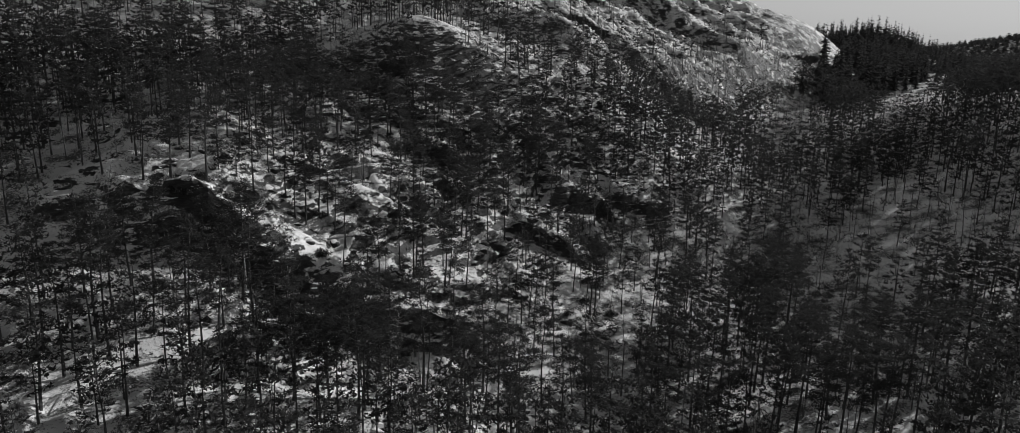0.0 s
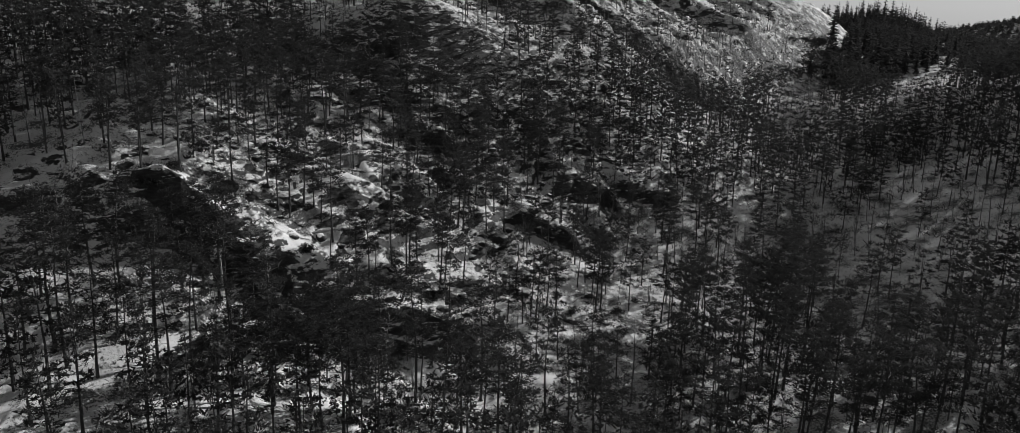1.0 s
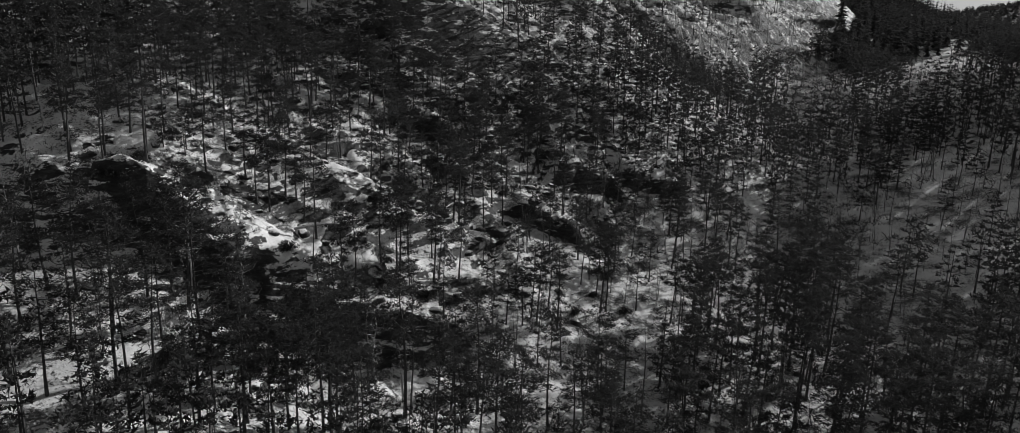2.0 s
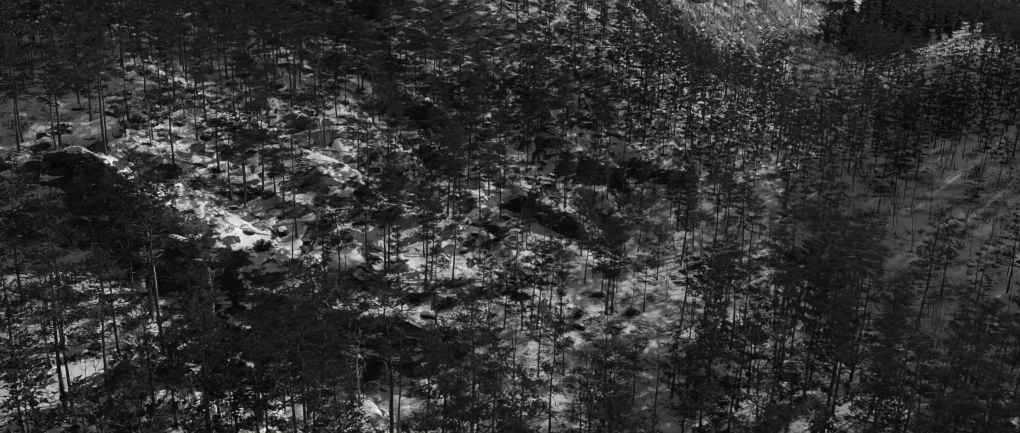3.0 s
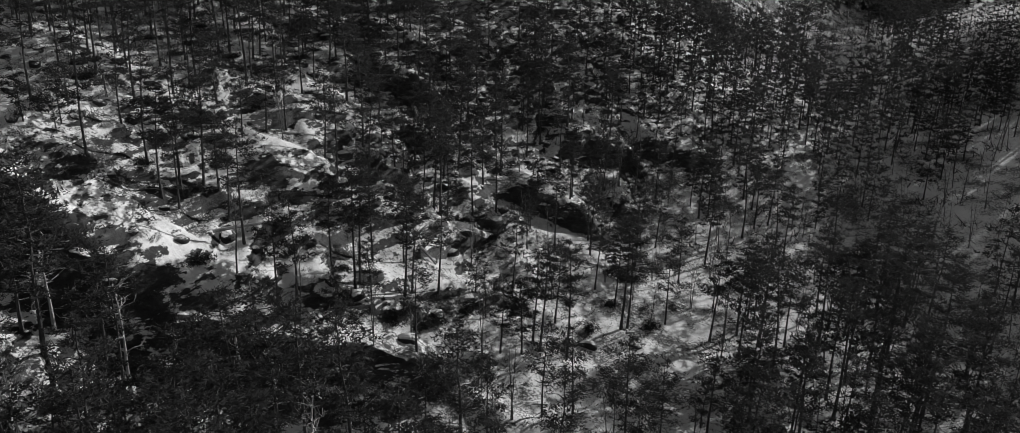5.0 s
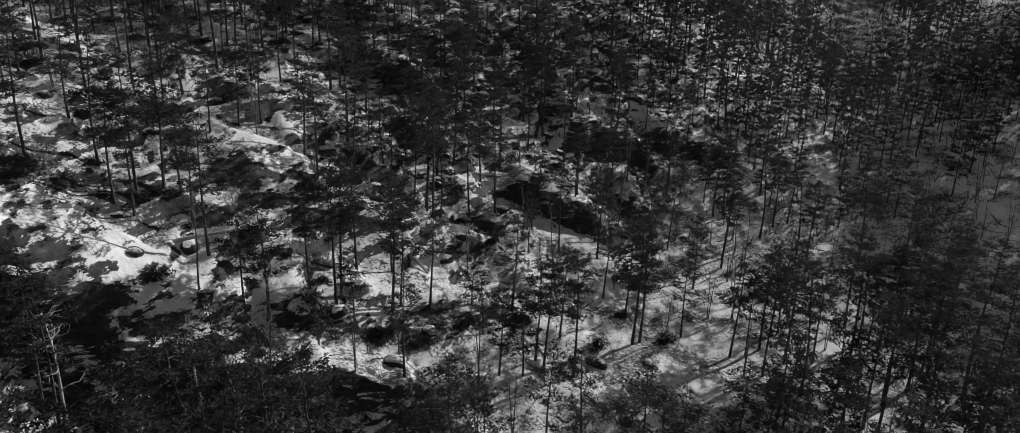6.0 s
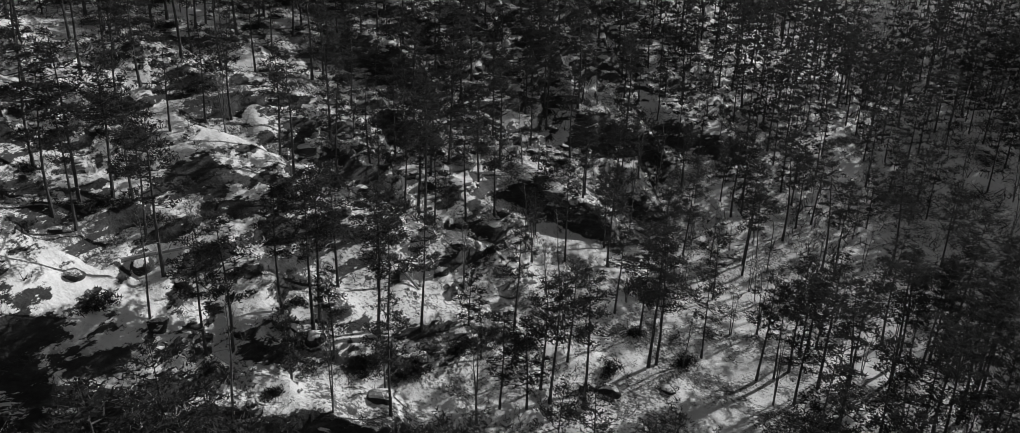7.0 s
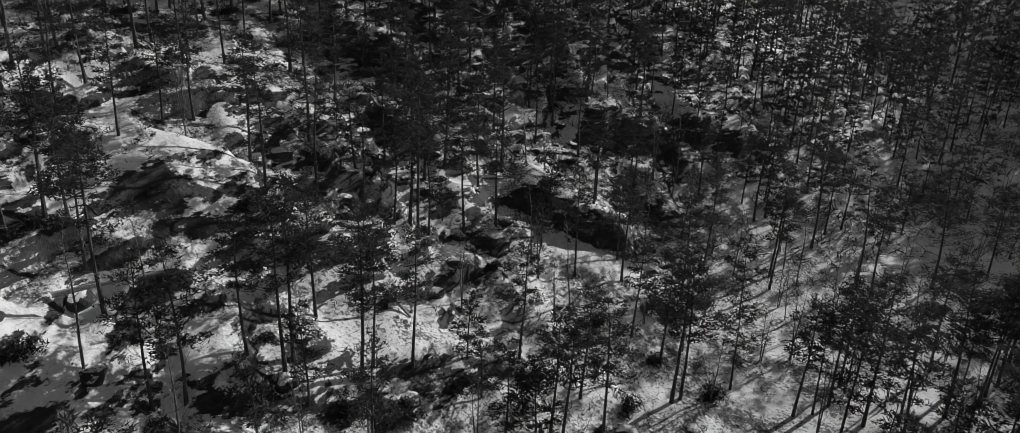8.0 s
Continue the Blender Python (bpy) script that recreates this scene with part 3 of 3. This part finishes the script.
def between(x, y):
    """Fewer chance trees where the single pines above stand."""
    return np.maximum(0.9 * openness(x, y, THICK), 1 - (0.93 - 0.2 * step(116, 124, y) * step(6, -4, x)) * step(-36, -30, x) * step(46, 40, x) * step(97, 101, y) * step(150, 140, y))


# Pines in the shaded gully below the shelf.
GULLY_PINES = [(-31.2, 81.8), (-28.6, 84.6), (-25.9, 87.0), (-23.4, 81.0), (-20.0, 82.0), (-32.6, 88.0), (-25.2, 78.0), (-30.5, 86.5), (-24.6, 84.2), (-21.0, 86.1), (-17.2, 83.9), (-13.6, 87.0), (-26.9, 81.3), (-33.8, 84.6), (-11.5, 92.9), (-34.5, 79.8), (-29.4, 77.3)]
# A thick stand of pines on the valley floor.
STAND_PINES = [(26.0, 106.5), (28.5, 104.5), (33.5, 105.0), (36.0, 107.5), (30.0, 102.0), (24.5, 110.0), (39.0, 109.5), (40.5, 105.5), (22.0, 98.0), (25.0, 95.5), (33.0, 99.0), (37.0, 98.5), (44.0, 104.0), (23.5, 103.0), (38.0, 94.0), (33.5, 113.5), (27.0, 112.0), (40.0, 117.0), (41.0, 113.0), (44.0, 116.0), (29.3, 98.6)]
# A dark belt of pines above the rock shelf.
BELT_PINES = clear_spots(rng, 500, (-47, -24, 109, 150), lambda x, y: (0.75 + 0.4 * vnoise(x, y, 9, 27)) * (1 - 0.7 * openness(x, y)), 2.9, SPOTS)[:58]
SPOTS += GULLY_PINES + BELT_PINES
pines = SPOTS + clear_spots(rng, 2600, NEAR, lambda x, y: woods(x, y) * between(x, y) * (steepness(x, y) < 0.95), 2.5, SPOTS + STAND_PINES)
used_pines, used_birches = set(), set()
pines = pines[:455]
plant(PINE_KINDS, pines, np.array([5, 5, 5, 4, 4, 2, 3, 2]) / 30, used_pines)
plant(PINE_KINDS, STAND_PINES, np.array([3, 4, 3, 7, 1, 4, 7, 1]) / 30, used_pines, 1.05, 1.35)
pines += STAND_PINES
birches = clear_spots(rng, 900, NEAR, lambda x, y: (0.4 + 0.3 * step(5, 25, x)) * (1 - 0.6 * openness(x, y)), 2.0, pines)[:230]
plant(BIRCH_KINDS, birches, np.array([0.4, 0.35, 0.25]), used_birches, 0.7, 1.2)


def forest(name, shapes, spots, material, trunks, label, low=0.8, high=1.15):
    """Many far trees in one object, from a few shapes, turned and scaled at random."""
    wood, green = [], []
    xs, ys = np.array(spots).T
    zs = height(xs, ys)
    pick, turn, size = rng.integers(0, len(shapes), len(xs)), rng.uniform(0, 6.28, len(xs)), rng.uniform(low, high, len(xs)) * (1 + 0.18 * vnoise(xs, ys, 16, 61))
    for k, (trunk, _, crown, *_) in enumerate(shapes):
        mine = np.where(pick == k)[0]
        c, s = np.cos(turn[mine])[:, None], np.sin(turn[mine])[:, None]
        for (v, f), out in ((trunk, wood), (crown, green)):
            w = np.stack([c * v[:, 0] - s * v[:, 1], s * v[:, 0] + c * v[:, 1], np.repeat(v[None, :, 2], len(mine), 0)], 2) * size[mine][:, None, None]
            w += np.stack([xs[mine], ys[mine], zs[mine] - 0.1], 1)[:, None]
            out.append((w.reshape(-1, 3), (f[None] + (np.arange(len(mine)) * len(v))[:, None, None]).reshape(-1, f.shape[1])))
    ob = tagged(new(name), label, "trees", kind="stuff")
    part("trunks", joined(wood), trunks, ob)
    if material:
        part("crowns", joined(green), material, ob)
    return ob


def outside_near(x, y):
    return ((x < NEAR[0]) | (x > NEAR[1]) | (y < NEAR[2]) | (y > NEAR[3])).astype(float)


def in_view(x, y):
    """The wedge of land that lies ahead, with a margin."""
    return (np.abs(x) < 0.72 * y + 28).astype(float)


FAR_PINES = [pine_shape(300 + k, 10.0 + 0.7 * (k % 3), 0.30 + 0.06 * (k % 4), 1.75, 1, (0.01, 0)) for k in range(7)]
FARTHEST = [pine_shape(320 + k, 10.5 + 0.7 * (k % 3), 0.25 + 0.06 * (k % 4), 1.7, 0, (0.01, 0)) for k in range(6)]
far_spots = clear_spots(rng, 34000, (-170, 150, 40, 300), lambda x, y: woods(x, y) * outside_near(x, y) * in_view(x, y) * (steepness(x, y) < 1.0) * (1 - 0.7 * step(230, 300, y) * step(40, 70, x)) * (1 - 0.28 * step(15, 30, x - 0.3 * (y - 150)) * step(140, 155, y)), 2.4, pines)
middle = [p for p in far_spots if p[1] < 190 and abs(p[0]) < 90][:1800]
distant = [p for p in far_spots if p[1] >= 190 or abs(p[0]) >= 90][:2300]
forest("pine_forest", FAR_PINES, middle, NEEDLES, BARK, "dark pine wood on the snowy slopes")
forest("pine_forest", FARTHEST, distant, NEEDLES, BARK, "dark pine wood farther up the valley")

SPRUCES = [spruce_shape(400 + k, 10.5 + k % 4, 2.0 + 0.2 * (k % 3), 14) for k in range(6)]
knoll = clear_spots(rng, 9000, (90, 330, 285, 700), lambda x, y: np.maximum(step(16, 26, (x - 95) * 0.83 - (y - 300) * 0.56 + 4), step(425, 450, y) * step(0.365, 0.385, x / y)) * (1 - crag(x, y)) * (1 - 0.9 * step(0.50, 0.53, x / y)) * (1 - openness(x, y)), 2.9, [])
right = clear_spots(rng, 9000, (95, 420, 120, 520), lambda x, y: step(0, 30, x - 60 - 0.42 * (y - 60)) * step(0.42, 0.5, x / y) * step(228, 262, y) * (1 - openness(x, y)), 3.2, knoll)
forest("spruce_forest", SPRUCES, knoll[:3000] + right[:1800], SPRUCE, BARK, "dense dark spruce wood on the hills at the valley head", 0.62, 1.15)

BARE = [(birch_shape(500 + k, 8.0 + k % 3, 1), None, None) for k in range(5)]


def bare_wood(name, spots, label):
    xs, ys = np.array(spots).T
    zs = height(xs, ys)
    out = []
    for x, y, z in zip(xs, ys, zs):
        v, f = BARE[int(rng.integers(0, 5))][0]
        a, s = rng.uniform(0, 6.28), rng.uniform(0.6, 1.15)
        c, d = math.cos(a) * s, math.sin(a) * s
        out.append((np.stack([c * v[:, 0] - d * v[:, 1] + x, d * v[:, 0] + c * v[:, 1] + y, v[:, 2] * s + z], 1), f))
    ob = tagged(new(name, mesh_from(name, *joined(out), BIRCH)), label, "trees", kind="stuff")
    return ob


bare_spots = clear_spots(rng, 9000, (-150, 130, 60, 300), lambda x, y: in_view(x, y) * outside_near(x, y) * (0.3 + 0.6 * step(10, 40, x - 0.2 * (y - 150)) + 0.25 * step(160, 175, y) * step(-16, -30, x)) * (1 - 0.8 * crag(x, y)), 3.0, far_spots)
bare_wood("birch_wood", bare_spots[:2100], "leafless grey birch wood along the valley floor")


# ---------------------------------------------------------------- heath
def heath(name, spots, low, high, stems, label):
    """Low tangled bushes, each a burst of thin twigs."""
    xs, ys = np.array(spots).T
    zs = height(xs, ys)
    sizes = rng.uniform(low, high, len(xs))
    n = len(xs) * stems
    at = np.repeat(np.stack([xs, ys, zs - 0.05], 1), stems, 0)
    size = np.repeat(sizes, stems)[:, None]
    at = at + rng.normal(0, 0.35, (n, 3)) * size * (1, 1, 0.12)
    ways = np.stack([rng.normal(0, 0.8, n), rng.normal(0, 0.8, n), rng.uniform(0.25, 1.0, n)], 1)
    v, f = blades(rng, at, ways, 1.0, 0.085, 0.15)
    v = v.reshape(-1, 3, 3)
    v = (at[:, None] + (v - at[:, None]) * size[:, None] * 0.8).reshape(-1, 3)
    return tagged(new(name, mesh_from(name, v, f, HEATHER)), label, "bushes", kind="stuff")


def tufty(x, y):
    return np.clip(0.35 + 0.9 * vnoise(x, y, 6, 31) + 0.4 * (steepness(x, y) - 0.4), 0.02, 1) * (1 - 0.8 * openness(x, y))


heath("heather_bushes", clear_spots(rng, 22000, (-52, 70, 80, 175), tufty, 0.55, [])[:6500], 0.3, 0.95, 18, "dark heather and juniper scrub poking through snow")


scrub = clear_spots(rng, 16000, (-20, 135, 136, 320), lambda x, y: in_view(x, y) * np.clip(0.55 + 0.5 * vnoise(x, y, 12, 35), 0, 1) * (1 - 0.75 * crag(x, y)) * step(-14, 0, x - 0.25 * (y - 150)), 1.5, [])
heath("scrub", scrub[:4200], 0.9, 2.3, 16, "leafless grey scrub on the snowy valley side")


def juniper(seed, wide, label):
    """A low dense evergreen bush: a mound of short sprays on a few woody stems."""
    r = np.random.default_rng(seed)
    bush = tagged(new("juniper_bush"), label, "bush", "junipers on the slope")
    n, lobes = 1000, 7
    mids = r.normal(0, 0.24 * wide, (lobes, 2))
    sizes = r.uniform(0.14, 0.3, lobes) * wide
    mine = r.integers(0, lobes, n)
    a, u = r.uniform(0, 6.28, n), r.uniform(0, 1, n) ** 0.5
    at = np.stack([mids[mine, 0] + np.cos(a) * u * sizes[mine], mids[mine, 1] + np.sin(a) * u * sizes[mine], sizes[mine] * (1.1 - u * u) * r.uniform(0.2, 0.95, n)], 1)
    part("foliage", blades(r, at, r.normal(0, 0.5, (n, 3)) * (1, 1, 0.5) + (0, 0, 0.35), 0.24, 0.07, 0.5), SPRUCE, bush)
    stems = [tube([(0, 0, -0.2), (math.cos(k) * 0.12 * wide, math.sin(k) * 0.12 * wide, wide * 0.1), (math.cos(k) * 0.25 * wide, math.sin(k) * 0.25 * wide, wide * 0.16)], [0.05, 0.03, 0.01], 4) for k in (0.3, 1.6, 2.9, 4.1, 5.3)]
    part("stem", joined(stems), BARK, bush)
    return bush


JUNIPERS = [juniper(600, 2.4, "dark low juniper bush in snow"), juniper(601, 1.7, "small dark juniper bush between rocks"), juniper(602, 3.2, "wide dark juniper thicket on the snowy slope")]
thickets = [(-2.9, 108.6), (2.6, 111.4), (-17.7, 97.2), (-14.3, 97.8), (-26.7, 105.4), (-21.9, 110.4), (-17.1, 112.9), (-10.5, 121.3), (-10.2, 125.6), (-4.7, 128.1), (-9.1, 103.4), (-23.7, 97.6), (-7.1, 103.7), (-6.0, 104.6), (-12.7, 101.7), (-23.3, 106.1), (-9.6, 103.6), (16.6, 140.2), (-13.8, 113.5)]
thickets += clear_spots(rng, 700, (-40, 20, 92, 160), lambda x, y: (0.5 + 0.5 * vnoise(x, y, 9, 33)) * (1 - openness(x, y)), 2.2, thickets)[:75]
plant(JUNIPERS, thickets, np.array([0.4, 0.35, 0.25]), set(), 0.7, 1.2)


def boulder(seed, label):
    """A squat rough block of rock with snow on its top."""
    r = np.random.default_rng(seed)
    bm = bmesh.new()
    bmesh.ops.create_icosphere(bm, subdivisions=3, radius=1.0)
    cuts = [(Vector(r.normal(0, 1, 3)).normalized(), r.uniform(0.45, 0.85)) for k in range(9)]
    for v in bm.verts:
        for n, d in cuts:  # broken flat faces
            over = v.co.dot(n) - d
            if over > 0:
                v.co -= n * over * 0.9
        v.co *= 1 + 0.05 * math.sin(v.co.x * 7 + seed) * math.cos(v.co.y * 6)
        v.co.z = v.co.z * 0.55 - 0.08
    me = bpy.data.meshes.new("boulder")
    bm.to_mesh(me)
    bm.free()
    me.materials.append(GROUND)
    return tagged(new("boulder", me), label, "rock", "boulders on the slope")


BOULDERS = [boulder(800, "dark angular boulder capped with snow"), boulder(801, "broad low rock half buried in snow"), boulder(802, "broken rock block on the snowy slope")]
stones = clear_spots(rng, 1600, (-42, 16, 84, 150), lambda x, y: np.clip(0.25 + 0.5 * vnoise(x, y, 8, 37) + 0.8 * (steepness(x, y) - 0.5), 0, 1) * (1 - openness(x, y)), 1.8, thickets)[:150]
plant(BOULDERS, stones, np.array([0.4, 0.35, 0.25]), set(), 0.4, 1.15)


def snag(seed, tall, label):
    """A dead pine: bleached crooked limbs, no needles."""
    r = np.random.default_rng(seed)
    tree = tagged(new("dead_pine"), label, "dead tree")
    s = np.linspace(0, 1, 8)
    line = np.stack([0.05 * tall * np.sin(s * 4) * s, 0.04 * tall * np.sin(s * 3 + 1) * s, s * tall - np.where(s == 0, 0.5, 0)], 1)
    pieces = [tube(line, 0.14 * (1.08 - s), 7)]
    for k in range(26):
        t = r.uniform(0.35, 0.99)
        start = np.array([np.interp(t, s, line[:, c]) for c in range(3)])
        a, reach = r.uniform(0, 6.28), r.uniform(0.6, 2.0) * (1.25 - 0.6 * t)
        q = np.linspace(0, 1, 5)[:, None]
        limb = start + q * np.array([math.cos(a), math.sin(a), r.uniform(-0.2, 0.35)]) * reach + np.array([0, 0, 0.35]) * reach * q * q
        limb[1:] += r.normal(0, 0.07 * reach, (4, 3))
        pieces.append(tube(limb, [0.045, 0.038, 0.03, 0.02, 0.008], 4))
        for j in range(2):
            w = int(r.integers(1, 4))
            twig = limb[w] + np.linspace(0, 1, 3)[:, None] * (limb[w + 1] - limb[w] + r.normal(0, 0.3, 3)) * r.uniform(0.8, 1.6)
            pieces.append(tube(twig, [0.02, 0.014, 0.005], 3))
    part("trunk", joined(pieces), DEADWOOD, tree, "bleached wood with crooked bare limbs")
    return tree


for k, (x, y, tall) in enumerate([(-16.9, 91.2, 9.0), (-25.4, 87.2, 9.0), (-12.8, 86.8, 7.0), (-19.5, 92.2, 7.0), (-31.0, 89.0, 7.0)]):
    snag(700 + k, tall, "dead pine with pale crooked branches below the rock shelf").matrix_basis = pose(x, y, float(height(x, y)), 0, 0, 70 * k)


def fallen_log(a, b, thick, label):
    """A fallen trunk that lies from a to b, held up by its broken limbs."""
    log = tagged(new("fallen_log"), label, "log")
    q = np.linspace(0, 1, 7)[:, None]
    line = np.array(a) + (np.array(b) - np.array(a)) * q + np.array([0, 0, 0.04]) * np.sin(q * 5)
    part("trunk", tube(line, thick * (1.1 - 0.6 * q[:, 0]), 7), DEADWOOD, log)
    for k in (2, 3, 4, 5):
        part("branch_stub", tube([line[k], line[k] + np.array([0.3 * math.cos(k * 2), 0.3 * math.sin(k * 2), 0.5]), line[k] + np.array([0.5 * math.cos(k * 2), 0.5 * math.sin(k * 2), 0.8])], [0.03, 0.02, 0.006], 4), DEADWOOD, log)
    return log


def on_ground(x, y, up):
    return (x, y, float(height(x, y)) + up)


fallen_log(on_ground(-24.1, 101.7, 0.2), on_ground(-19.4, 104.8, 1.9), 0.16, "long bare fallen pine trunk across the snowy rocks")
fallen_log(on_ground(-8.0, 113.0, 0.15), on_ground(-6.3, 112.2, 0.15), 0.18, "short fallen trunk lying in the snow")


ridge = clear_spots(rng, 5200, (330, 900, 620, 1150), lambda x, y: step(0.42, 0.5, x / y) * (1 - step(0.7, 0.76, x / y)), 9.0, [])
forest("ridge_forest", [spruce_shape(450 + k, 8.0, 4.5, 5) for k in range(4)], ridge[:2200], SPRUCE, BARK, "dark wooded ridge far off beyond the valley")
